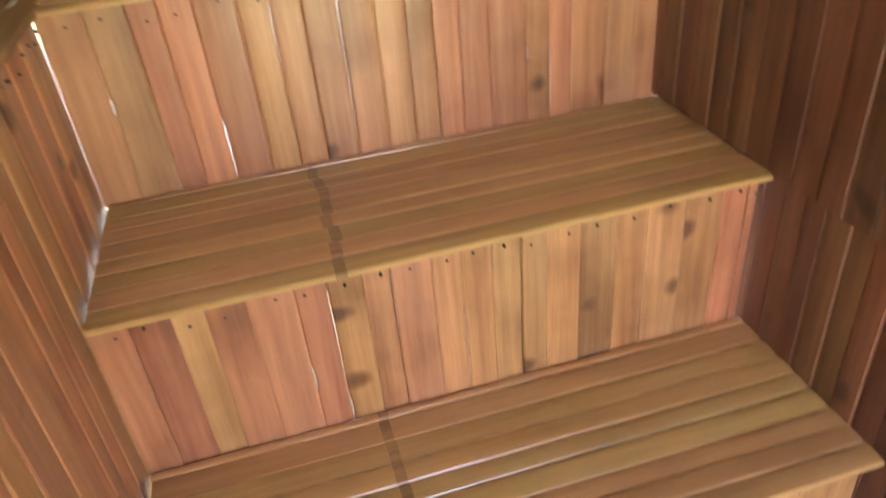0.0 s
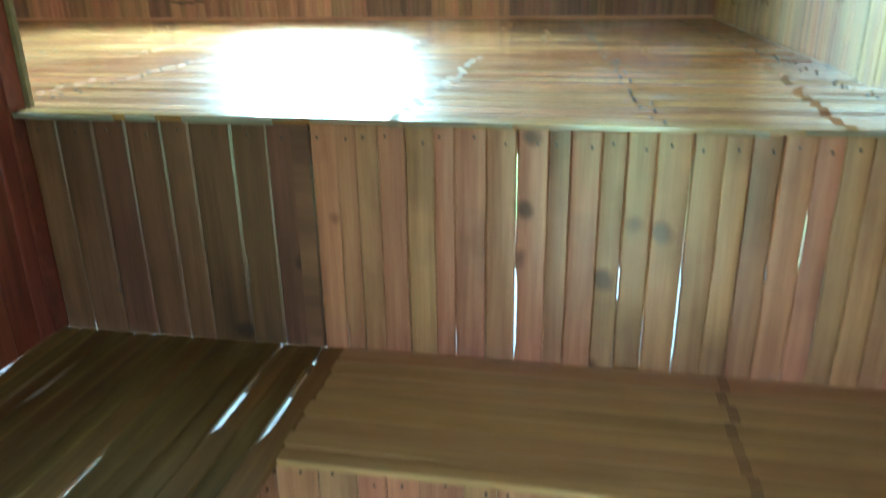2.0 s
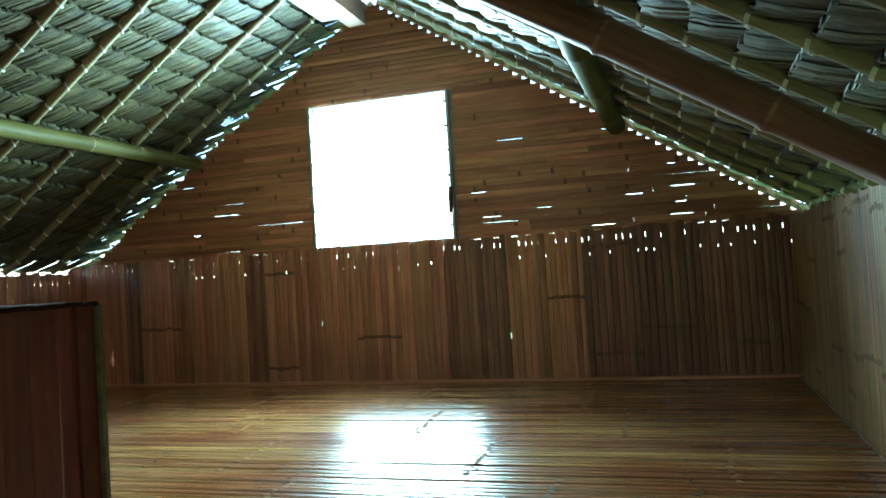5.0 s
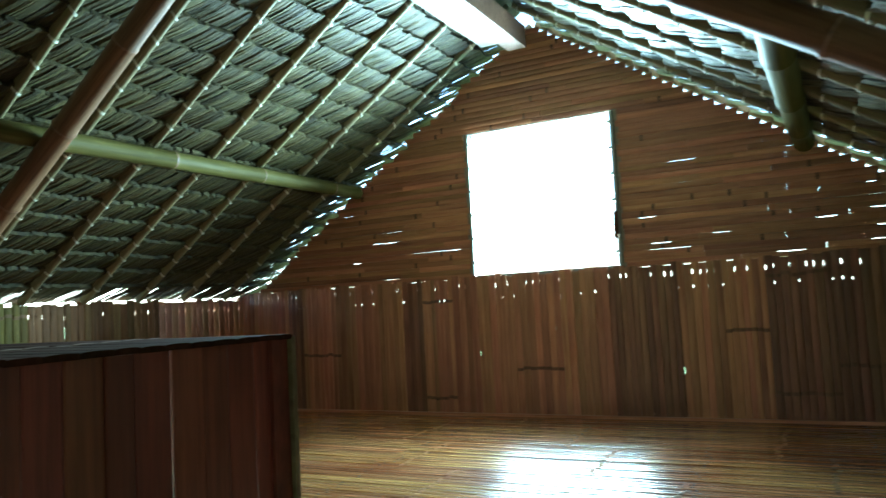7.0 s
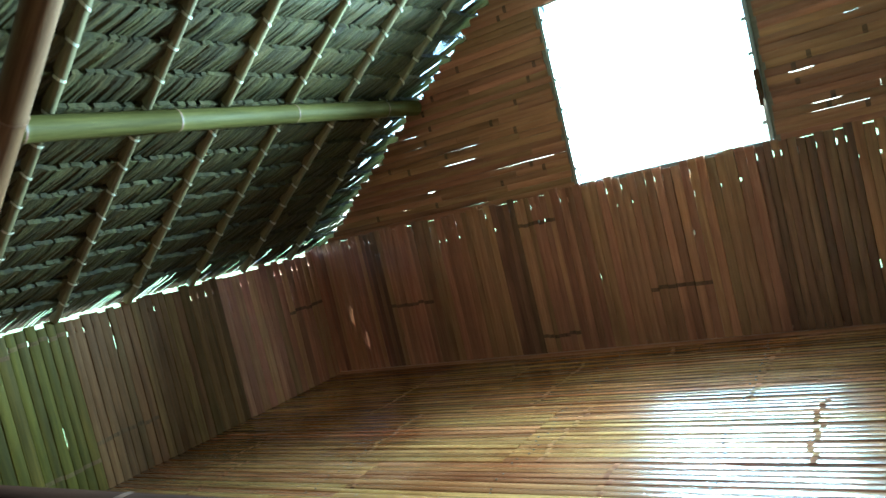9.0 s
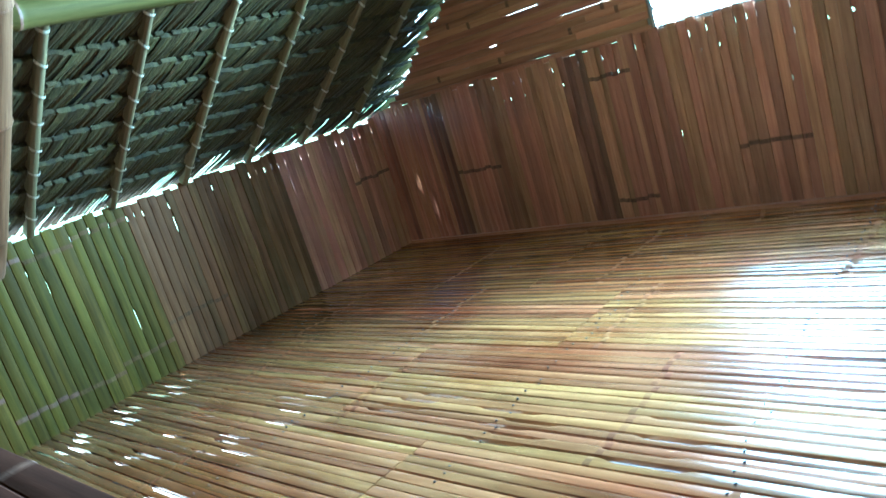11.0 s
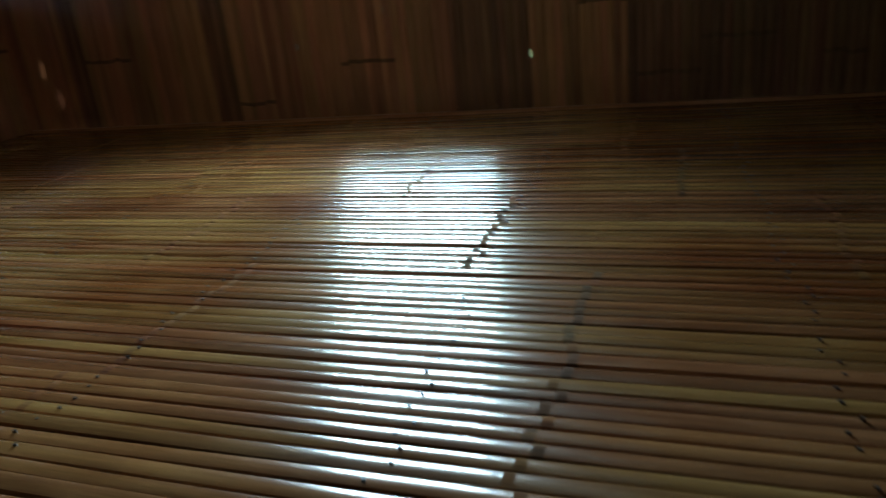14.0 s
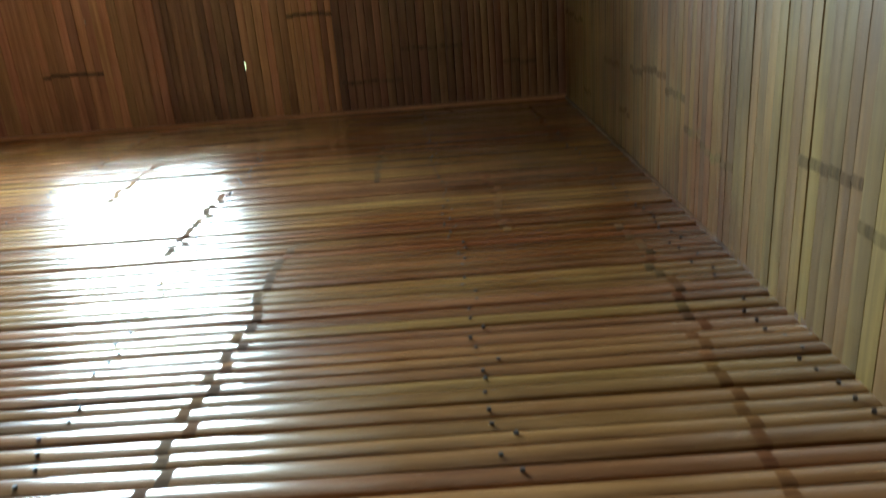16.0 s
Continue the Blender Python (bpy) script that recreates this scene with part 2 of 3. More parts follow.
def slat_mesh(name, length, width, arch, thick, mats, nodes=(), rng=random, wave=0.0, pinch=0.03, ends=0.0, step=0.3, notches=(), swell=0.0014, crisp=False, heavy=()):
    """A split bamboo strip: arched face, squared edges, swollen dark nodes. notches: (from, to, depth, side) where an edge has shrunk back."""
    stations = [0.0, length]
    k = max(2, int(length / step))
    stations += [length * (a + rng.uniform(-0.2, 0.2)) / k for a in range(1, k)]
    half = 0.009
    for nd in nodes:
        stations = [s for s in stations if abs(s - nd) > 0.03 or s in (0.0, length)]
        stations += [nd - half - 0.006, nd - half, nd, nd + half, nd + half + 0.006]
    for a, b, _, _ in notches:
        stations += [a, a + 0.2 * (b - a), b - 0.2 * (b - a), b]
    stations = sorted(s for s in stations if 0 <= s <= length)
    arc = [(-0.44, 0.4), (-0.26, 0.82), (0, 1), (0.26, 0.82), (0.44, 0.4)]
    edge = [(0.44, 0.4), (0.5, -0.95), (0.5, -2), (-0.5, -2), (-0.5, -0.95), (-0.44, 0.4)]
    if crisp:
        arc = [(-0.442, 0.5), (-0.27, 0.9), (0, 1), (0.27, 0.9), (0.442, 0.5)]
        edge = [(0.442, 0.5), (0.468, -1.5), (0.5, -2), (-0.5, -2), (-0.468, -1.5), (-0.442, 0.5)]
    ph, ph2 = rng.uniform(0, 6.3), rng.uniform(0, 6.3)
    verts, faces, index, smooth = [], [], [], []
    cut = rng.uniform(-ends, ends)
    n = len(stations)
    rings = [[], []]
    for s in stations:
        at_node = any(abs(s - nd) < 0.001 for nd in nodes)
        w = width * (1 - pinch * (0.5 + 0.5 * math.sin(ph + s * 7.3)) + (0.02 if at_node else 0))
        lo = hi = 0.0
        for a, b, d, side in notches:
            if a + 0.1 * (b - a) < s < b - 0.1 * (b - a):
                lo, hi = (lo + d, hi) if side < 0 else (lo, hi + d)
        dy = wave * math.sin(ph2 + s * 3.1)
        dz = wave * 0.5 * math.sin(ph + s * 4.3)
        lift = swell if at_node else 0.0
        x = s + (cut if s == length else 0.0)
        for r, prof in enumerate((arc, edge)):
            for py, pz in prof:
                yy = py * w + (lo if py < 0 else -hi if py > 0 else (lo - hi) / 2)
                rings[r].append((x, yy + dy, (pz * arch + lift if pz > -1.9 else -thick - arch) + dz))
    base = 0
    for r, prof in enumerate((arc, edge)):
        m = len(prof)
        verts += rings[r]
        for a in range(n - 1):
            mid = 0.5 * (stations[a] + stations[a + 1])
            dark = any(abs(mid - nd) < half for nd in nodes)
            for b in range(m - 1):
                faces.append((base + (a + 1) * m + b, base + (a + 1) * m + b + 1, base + a * m + b + 1, base + a * m + b))
                index.append(0 if not dark or len(mats) < 2 else 2 if any(abs(mid - nd) < half for nd in heavy) else 1)
                smooth.append(r == 0)
        base += n * m
    for a, flip in ((0, False), (n - 1, True)):
        cap = rings[0][a * 5:a * 5 + 5] + rings[1][a * 6 + 1:a * 6 + 5]
        f = tuple(base + q for q in range(9))
        faces.append(f[::-1] if flip else f)
        verts += cap
        base += 9
        index.append(0)
        smooth.append(False)
    return mesh(name, verts, faces, mats, index, smooth)


def pole_mesh(name, length, radius, mats, rng, gap=0.42, sides=14, bend=0.012):
    """A whole bamboo culm along local x, with swollen nodes and a slight bend."""
    verts, faces, smooth, index = [], [], [], []
    st, s = [0.0], rng.uniform(0.1, gap)
    nodes = []
    while s < length - 0.03:
        nodes.append(s)
        st += [s - 0.014, s - 0.004, s, s + 0.006, s + 0.02]
        s += gap * rng.uniform(0.85, 1.15)
    st = sorted(a for a in st if 0 <= a < length) + [length]
    ph = rng.uniform(0, 6)
    for a in st:
        d = min([abs(a - nd) for nd in nodes] + [1])
        r = radius * (1.09 if d < 0.0045 else 1.03 if d < 0.007 else 1.0) * (1 - 0.06 * a / max(length, 0.01))
        oy, oz = bend * math.sin(ph + a * 1.7), bend * math.cos(ph + a * 1.3)
        for k in range(sides):
            t = 2 * math.pi * k / sides
            verts.append((a, oy + r * math.cos(t), oz + r * math.sin(t)))
    for a in range(len(st) - 1):
        dark = any(abs(0.5 * (st[a] + st[a + 1]) - nd) < 0.004 for nd in nodes)
        for k in range(sides):
            c = (k + 1) % sides
            faces.append((a * sides + k, a * sides + c, (a + 1) * sides + c, (a + 1) * sides + k))
            smooth.append(True)
            index.append(1 if dark and len(mats) > 1 else 0)
    faces.append(tuple(range(sides)))
    faces.append(tuple((len(st) - 1) * sides + k for k in range(sides - 1, -1, -1)))
    return mesh(name, verts, [f[::-1] for f in faces], mats, index + [0, 0], smooth + [False, False])


# ---- the plan, in metres ----
LEFT, RIGHT, GABLE, LOFT = -3.63, 0.787, 4.40, 1.47
BACK = -1.3
RIDGE_X, RIDGE_Z, SLOPES = -1.40, 3.755, {-1: 0.69, 1: 0.64}
WIN = (-1.845, -0.928, 2.282, 3.126)
TREAD3, TREAD2, TREAD1 = 1.0, 0.652, 0.335
FACE3, FACE2, FACE1 = 1.24, 0.88, 0.53
STAIR_LEFT, BOX_X, BOX_TOP, BOX_BACK = -0.29, -0.925, 2.088, 1.62


def roof_z(x):
    return RIDGE_Z - SLOPES[-1 if x < RIDGE_X else 1] * abs(x - RIDGE_X)


# ---- ground ----
h = Heap()
h.add([(-400, -400, 0), (400, -400, 0), (400, 400, 0), (-400, 400, 0)], [(0, 1, 2, 3)])
tagged(new("ground", h.build("ground", [GRASS])), "green grass and bare earth around a raised bamboo hut", "ground", kind="structure")
# pale yard added beneath and beside the hut to brighten the floor slits
h = Heap()
h.box((-9.5, -2.4, -0.05), (1.6, 5.4, 0.004))
tagged(new("earth_floor", h.build("earth_floor", [EARTH])), "packed pale earth yard, spread wide to brighten the floor slits", "floor", kind="structure")

# ---- walls of split bamboo ----


def strip_wall(name, label, p0, p1, inward, low, high, width, mats, seed, rails, gap=-0.002, group=(4, 8), nodegap=0.5, arch=0.004, loose=0.05, dots=(), nodes_on=0.6, category="wall", slit=0.075, uneven=1.0):
    """Upright strips side by side from p0 to p1, nailed to rails on their outer side. Strips of one culm share a node line."""
    rng = random.Random(seed)
    p0, p1, inward = Vector((*p0, 0)), Vector((*p1, 0)), Vector((*inward, 0)).normalized()
    run = (p1 - p0).normalized()
    total = (p1 - p0).length
    rail = Heap()
    for z in rails:
        a, b = p0 - inward * 0.012, p1 - inward * 0.012
        c, d = p1 - inward * 0.045, p0 - inward * 0.045
        rail.add([(q.x, q.y, z + e) for e in (-0.02, 0.02) for q in (a, b, c, d)],
                 [(0, 3, 2, 1), (4, 5, 6, 7), (0, 1, 5, 4), (1, 2, 6, 5), (2, 3, 7, 6), (3, 0, 4, 7)])
    wall = tagged(new(name, rail.build(name, [WALL_BAMBOO])), label, category, kind="structure")
    s = 0.0
    while s < total - 0.004:
        count = rng.randint(*group)
        first = rng.uniform(0.1, nodegap) if rng.random() < nodes_on else 9.0
        swell = rng.uniform(0.8, 1.2)
        kind = mats(p0 + run * s, rng) if callable(mats) else mats if isinstance(mats[0], bpy.types.Material) else rng.choice(mats)
        depth = uneven * rng.uniform(-0.004, 0.003)
        for _ in range(count):
            w = min(width * swell * rng.uniform(0.88, 1.1), total - s)
            if w < 0.006:
                s = total
                break
            mid = p0 + run * (s + w / 2)
            zb, zt = low(mid), high(mid)
            nodes = []
            q = first
            while q < zt - zb - 0.02:
                if q > 0.02:
                    nodes.append(q + rng.uniform(-0.007, 0.007))
                q += nodegap * 1.15
            notches = []
            for z, chance, tall in dots:
                if rng.random() < chance:
                    e = z - zb + rng.uniform(-0.004, 0.004)
                    notches.append((e - tall / 2, e + tall / 2, rng.uniform(0.004, 0.009), 1))
            if rng.random() < loose:
                e, tall = rng.uniform(0.03, zt - zb - 0.1), rng.uniform(0.02, slit)
                notches.append((e, min(e + tall, zt - zb - 0.02), rng.uniform(0.004, 0.007), 1))
            me = slat_mesh("strip", zt - zb, w - gap, arch, 0.005, kind, nodes, rng, wave=0.0008, pinch=0.01, ends=0.012, step=0.22, notches=notches)
            m = axes((mid.x, mid.y, zb), (rng.uniform(-0.0008, 0.0008), rng.uniform(-0.0008, 0.0008), 1), inward)
            m.translation += inward * (depth + uneven * rng.uniform(-0.002, 0.002))
            part("strip", me, wall, m)
            s += w
            if s > total - 0.004:
                break
    return wall


strip_wall("wall_gable", "brown split bamboo strips upright under the gable window", (LEFT - 0.03, GABLE), (RIGHT + 0.02, GABLE), (0, -1),
           lambda p: LOFT - 0.02, lambda p: 2.274, 0.036, [[WALL_BAMBOO, WALL_NODE], [WALL_BAMBOO, WALL_NODE], [DARK_WALL, WALL_NODE]], 11, (1.5, 2.185), loose=0.05, dots=((2.222, 0.38, 0.032), (2.145, 0.24, 0.018), (1.5, 0.05, 0.016)))
strip_wall("wall_left", "tan split bamboo strips under the low eave, near ones coloured by green light", (-3.56, 1.55), (LEFT, GABLE + 0.012), (1, 0.03),
           lambda p: LOFT - 0.02, lambda p: 2.235, 0.045, lambda p, rng: [GREEN_LIT_BAMBOO if p.y < 2.75 + rng.uniform(-0.25, 0.25) else OLIVE_BAMBOO if p.y < 3.45 else WALL_BAMBOO, PALE_NODE if rng.random() < 0.5 else WALL_NODE], 12, (1.5, 2.13), loose=0.26, dots=((2.175, 0.5, 0.03),), slit=0.2)
strip_wall("wall_right", "pale tan split bamboo strips with dark knots", (RIGHT, GABLE + 0.012), (RIGHT - 0.035, 1.625), (-1, 0.0126),
           lambda p: LOFT - 0.02, lambda p: 2.268, 0.036, [PALE_BAMBOO, PALE_NODE], 13, (1.5, 2.2), loose=0.02, nodes_on=0.8, arch=0.0019, nodegap=0.42, gap=-0.003, uneven=0.3)
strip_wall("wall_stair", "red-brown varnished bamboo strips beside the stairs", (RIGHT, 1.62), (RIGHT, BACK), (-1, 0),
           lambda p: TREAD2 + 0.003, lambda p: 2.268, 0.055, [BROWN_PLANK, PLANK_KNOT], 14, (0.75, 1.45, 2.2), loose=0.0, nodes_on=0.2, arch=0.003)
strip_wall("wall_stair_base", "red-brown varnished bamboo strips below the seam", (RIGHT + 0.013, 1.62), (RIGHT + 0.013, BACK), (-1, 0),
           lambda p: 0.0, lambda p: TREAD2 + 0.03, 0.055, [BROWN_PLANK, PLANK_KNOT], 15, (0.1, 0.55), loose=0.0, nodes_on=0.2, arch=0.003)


def gable_boards():
    """Level strips above the window sill, cut to the slope of the roof and round the window."""
    rng = random.Random(21)
    h = Heap()
    for x in (-3.0, -2.3, WIN[0] - 0.05, WIN[1] + 0.05, -0.5, 0.2):
        h.box((x - 0.02, GABLE + 0.018, 2.19), (x + 0.02, GABLE + 0.05, roof_z(x) - 0.05))
    wall = tagged(new("wall_gable_top", h.build("wall_gable_top", [WALL_BAMBOO])), "dark brown level bamboo strips filling the gable", "wall", kind="structure")
    z = 2.268
    while z < 3.66:
        w = rng.uniform(0.026, 0.034)
        zm = z + w / 2
        near, far = RIDGE_X - (RIDGE_Z - 0.042 - zm) / SLOPES[-1], RIDGE_X + (RIDGE_Z - 0.042 - zm) / SLOPES[1]
        spans = [(near, far)]
        if zm < WIN[3]:
            spans = [(near, WIN[0] + rng.uniform(-0.012, 0.01)), (WIN[1] + rng.uniform(-0.01, 0.012), far)]
        for a, b in spans:
            x = a + (rng.uniform(-0.035, 0.03) if a == near else 0.0)
            while x < b - 0.03:
                e = min(b, x + rng.uniform(0.35, 1.3))
                if b - e < 0.12:
                    e = b
                nodes = [q for q in (rng.uniform(0.05, 0.4), rng.uniform(0.5, 0.8)) if q < e - x - 0.03]
                notches = []
                wide = 1.0 if x < -1.9 else 1.15
                if zm < 2.8 and rng.random() < 0.36 * wide and e - x > 0.2:
                    c = rng.uniform(0.02, e - x - 0.15)
                    notches.append((c, min(c + rng.uniform(0.04, 0.28), e - x - 0.02), rng.uniform(0.0032, 0.005) * wide, 1))
                me = slat_mesh("strip", e - x - 0.001, w + 0.003, 0.004, 0.005, [WALL_BAMBOO, WALL_NODE], nodes if rng.random() < 0.4 else [], rng, wave=0.0008, pinch=0.02, step=0.18, notches=notches)
                m = axes((x, GABLE + 0.011 + rng.uniform(-0.002, 0.002), zm), (1, 0, rng.uniform(-0.003, 0.003)), (0, -1, 0))
                part("strip", me, wall, m)
                x = e
        z += w
    return wall


gable_boards()

# window: a louvred frame of grey metal, its glass blades turned open
ALLOY = bpy.data.materials.new("grey_window_metal")
ALLOY.use_nodes = True
ALLOY.node_tree.nodes["Principled BSDF"].inputs["Base Color"].default_value = (0.42, 0.44, 0.44, 1)
ALLOY.node_tree.nodes["Principled BSDF"].inputs["Metallic"].default_value = 0.8
ALLOY.node_tree.nodes["Principled BSDF"].inputs["Roughness"].default_value = 0.45
GLASS = bpy.data.materials.new("clear_glass")
GLASS.use_nodes = True
GLASS.node_tree.nodes["Principled BSDF"].inputs["Transmission Weight"].default_value = 1.0
GLASS.node_tree.nodes["Principled BSDF"].inputs["Roughness"].default_value = 0.02
GLASS.node_tree.nodes["Principled BSDF"].inputs["Base Color"].default_value = (0.92, 0.97, 0.96, 1)


def louvre_window():
    frame_box = Heap()
    for x in (WIN[0] - 0.012, WIN[1] - 0.018):
        frame_box.box((x, GABLE + 0.012, WIN[2] - 0.03), (x + 0.03, GABLE + 0.05, WIN[3] + 0.03))
    win = tagged(new("window_1", frame_box.build("window_frame", [PALE_TIMBER])), "open louvred gable window with clear glass blades in grey channels", "window", kind="structure")
    for z, nm in ((WIN[2] - 0.022, "window_sill"), (WIN[3], "window_head")):
        h = Heap()
        h.box((WIN[0] + 0.02, GABLE + 0.014, z), (WIN[1] - 0.02, GABLE + 0.048, z + 0.022))
        part(nm, h.build(nm, [PALE_TIMBER]), win)
    rng = random.Random(23)
    count = 6
    pitch = (WIN[3] - WIN[2]) / count
    channels = []
    for x0, inner in ((WIN[0] + 0.018, 1), (WIN[1] - 0.018, -1)):
        h = Heap()
        a, b = sorted((x0, x0 + inner * 0.014))
        h.box((a, GABLE - 0.012, WIN[2] + 0.001), (b, GABLE + 0.04, WIN[3] - 0.001))
        a, b = sorted((x0 + inner * 0.0142, x0 + inner * 0.02))
        h.box((a, GABLE + 0.03, WIN[2] + 0.001), (b, GABLE + 0.04, WIN[3] - 0.001))
        channels.append(part("channel", h.build("channel", [ALLOY]), win, label="grey metal louvre channel"))
    clip_h = Heap()
    clip_h.add([(0, -0.03, -0.004), (0.016, -0.03, -0.004), (0.016, 0.03, -0.004), (0, 0.03, -0.004), (0, -0.024, 0.012), (0.012, -0.024, 0.012), (0.012, 0.024, 0.012), (0, 0.024, 0.012)],
               [(0, 3, 2, 1), (4, 5, 6, 7), (0, 1, 5, 4), (1, 2, 6, 5), (2, 3, 7, 6), (3, 0, 4, 7)])
    clip_me = clip_h.build("clip", [ALLOY])
    blade = Heap()
    blade.box((WIN[0] + 0.034, -0.028, -0.0025), (WIN[1] - 0.034, 0.028, 0.0025))
    blade_me = blade.build("louvre_blade", [GLASS])
    for k in range(count):
        z = WIN[2] + pitch * (k + 0.5)
        tilt = radians(-4 + rng.uniform(-1.5, 1.5))
        ob = part("louvre_blade", blade_me, win, pose(0, GABLE + 0.006, z, math.degrees(tilt)), label="clear glass louvre blade")
        ob.visible_shadow = False
        part("clip", clip_me, win, pose(WIN[0] + 0.032, GABLE + 0.004, z))
        part("clip", clip_me, win, pose(WIN[1] - 0.032, GABLE + 0.004, z, 0, 0, 180))
    h = Heap()
    h.box((WIN[1] - 0.04, GABLE - 0.026, WIN[2] + 0.17), (WIN[1] - 0.02, GABLE - 0.013, WIN[2] + 0.29))
    h.box((WIN[1] - 0.036, GABLE - 0.05, WIN[2] + 0.14), (WIN[1] - 0.024, GABLE - 0.0265, WIN[2] + 0.24))
    part("crank_handle", h.build("crank_handle", [DARK_POLE]), win, label="dark louvre operating handle")


louvre_window()

# unseen wall behind the first step, its doorway sized to light the stairs
h = Heap()
h.box((LEFT, BACK - 0.04, 0.0), (0.1, BACK, 2.2))
h.box((0.1, BACK - 0.04, 1.8), (0.65, BACK, 2.2))
h.box((0.65, BACK - 0.04, 0.0), (RIGHT, BACK, 2.2))
h.add([(LEFT, BACK, 2.2), (RIGHT, BACK, 2.2), (RIDGE_X, BACK, 3.75), (LEFT, BACK - 0.04, 2.2), (RIGHT, BACK - 0.04, 2.2), (RIDGE_X, BACK - 0.04, 3.75)],
      [(0, 2, 1), (3, 4, 5), (0, 1, 4, 3), (1, 2, 5, 4), (2, 0, 3, 5)])
tagged(new("wall_entrance", h.build("wall_entrance", [WALL_BAMBOO])), "plain brown bamboo wall with an open doorway", "wall", kind="structure")
h = Heap()
h.box((LEFT - 0.02, BACK, 1.4), (LEFT + 0.02, 1.55, 2.25))
tagged(new("wall_left_back", h.build("wall_left_back", [WALL_BAMBOO])), "plain brown bamboo wall under the eave", "wall", kind="structure")

# ---- loft floor ----


def loft_floor():
    rng = random.Random(31)
    h = Heap()
    for x in (-3.2, -2.35, -1.62, -0.98, -0.36, 0.25, 0.70):
        h.box((x - 0.03, 1.62, LOFT - 0.09), (x + 0.03, GABLE - 0.02, LOFT - 0.022))
    # block added under the floor gap so that the gap stays dark
    h.box((-1.15, 3.05, LOFT - 0.06), (-0.5, 3.17, LOFT - 0.024))
    floor = tagged(new("floor", h.build("floor", [DARK_POLE])), "glossy varnished split bamboo strips laid as a loft floor", "floor", kind="structure")
    nails = Heap()
    y = 1.575
    last = GABLE - 0.012
    # widths of the culms: each gives several strips that share node lines and ends
    culms = [(0.445, [-0.17, -1.05, 0.57, -1.85]), (0.53, [-0.15, -0.97, 0.61, -1.8, -2.6]), (0.55, [-0.435, -1.31, 0.345, -2.22, -3.0]),
             (0.50, [-0.81, -1.61, 0.01, -2.41, -3.15]), (0.60, [-1.05, -0.2, 0.6, -1.9, -2.75]), (0.4, [-0.6, -1.5, 0.25, -2.3])]
    heavy = (-0.15, -0.17, -0.435, 0.01, 0.61)
    for width, marks in culms:
        end = min(y + width, last)
        joint = rng.choice((-1.75, -2.3, -1.3)) + rng.uniform(-0.15, 0.15)
        drift = rng.uniform(-0.012, 0.012)
        k = 0
        while y < end - 0.008:
            w = min(rng.uniform(0.031, 0.041), last - y)
            left = BOX_X + 0.004 if y < BOX_BACK + 0.01 else -3.568 - 0.0246 * (y - 1.55)
            fade = max(0.0, 1 - (y - 1.46) / 0.95)
            spans = ((left, joint), (joint + 0.003, RIGHT - 0.012)) if left < joint - 0.2 else ((left, RIGHT - 0.012),)
            for a, b in spans:
                placed = [(mk + drift * (y - end + width) / width * 2 + rng.uniform(-0.014, 0.014) - a, mk in heavy) for mk in sorted(marks)]
                nodes = [q for q, _ in placed if 0.03 < q < b - a - 0.03]
                dark = [q for q, deep in placed if deep and rng.random() < 0.75]
                notches = []
                if y <= 3.11 < y + w and a < -1.05 and b > -0.6:
                    notches.append((-1.04 - a, -0.63 - a, 0.014, 1))
                if a < -2 and y < 2.75:
                    for q in range(3):
                        if rng.random() < 0.6:
                            c = 0.06 + 0.42 * q + rng.uniform(0.0, 0.16)
                            if c < b - a - 0.25:
                                notches.append((c, c + rng.uniform(0.14, 0.25), rng.uniform(0.008, 0.013), 1))
                me = slat_mesh("strip", b - a, w - (0.0004 if rng.random() < 0.82 else 0.0028), 0.0042, 0.005, [FLOOR_BAMBOO, FLOOR_NODE, DARK_NODE], nodes, rng, heavy=dark, wave=0.0018, pinch=0.02, step=0.16, notches=notches, swell=0.0005, crisp=True)
                m = axes((a, y + w / 2 - 0.006 * fade * (a + 0.3), LOFT - 0.005 + rng.uniform(-0.0015, 0.0015)), (1, -0.006 * fade + rng.uniform(-0.0008, 0.0008), rng.uniform(-0.0008, 0.0008)), (0, 0, 1))
                part("strip", me, floor, m)
            for x in (-3.2, -2.35, -1.62, -0.98, -0.36, 0.25, 0.70):
                if rng.random() < 0.88 and x > left:
                    cx, cy, r = x + rng.uniform(-0.018, 0.018) - 0.06 * (y - 2.1), y + w / 2 - 0.006 * fade * (x + 0.3) + rng.uniform(-0.006, 0.006), 0.0032
                    ring = [(cx + r * math.cos(t * math.pi / 3), cy + r * math.sin(t * math.pi / 3), LOFT + 0.0022) for t in range(6)]
                    low = [(a, b, LOFT - 0.006) for a, b, _ in ring]
                    nails.add(ring + low, [(0, 1, 2, 3, 4, 5)] + [(j, j + 6, (j + 1) % 6 + 6, (j + 1) % 6) for j in range(6)])
            y += w
            k += 1
    part("nail", nails.build("nail", [NAIL]), floor, kind="stuff")
    # pale raw splinters of bark along the front edge
    x = BOX_X
    while x < RIGHT - 0.08:
        e = min(x + rng.uniform(0.05, 0.22), RIGHT - 0.014)
        wide = rng.uniform(0.005, 0.014)
        me = slat_mesh("edge_strip", e - x, wide, 0.002, 0.006, [PALE_TIMBER], [], rng, wave=0.003, pinch=0.7, step=0.03)
        m = axes((x, 1.578 - rng.uniform(0.0, 0.005), LOFT - 0.003 - wide / 3 - rng.uniform(0, 0.003)), (1, rng.uniform(-0.02, 0.02), rng.uniform(-0.02, 0.02)), (0, -0.6, 0.8))
        part("edge_strip", me, floor, m, label="pale raw bamboo edge splinter")
        x = e + (rng.uniform(0.02, 0.12) if rng.random() < 0.35 else 0.001)
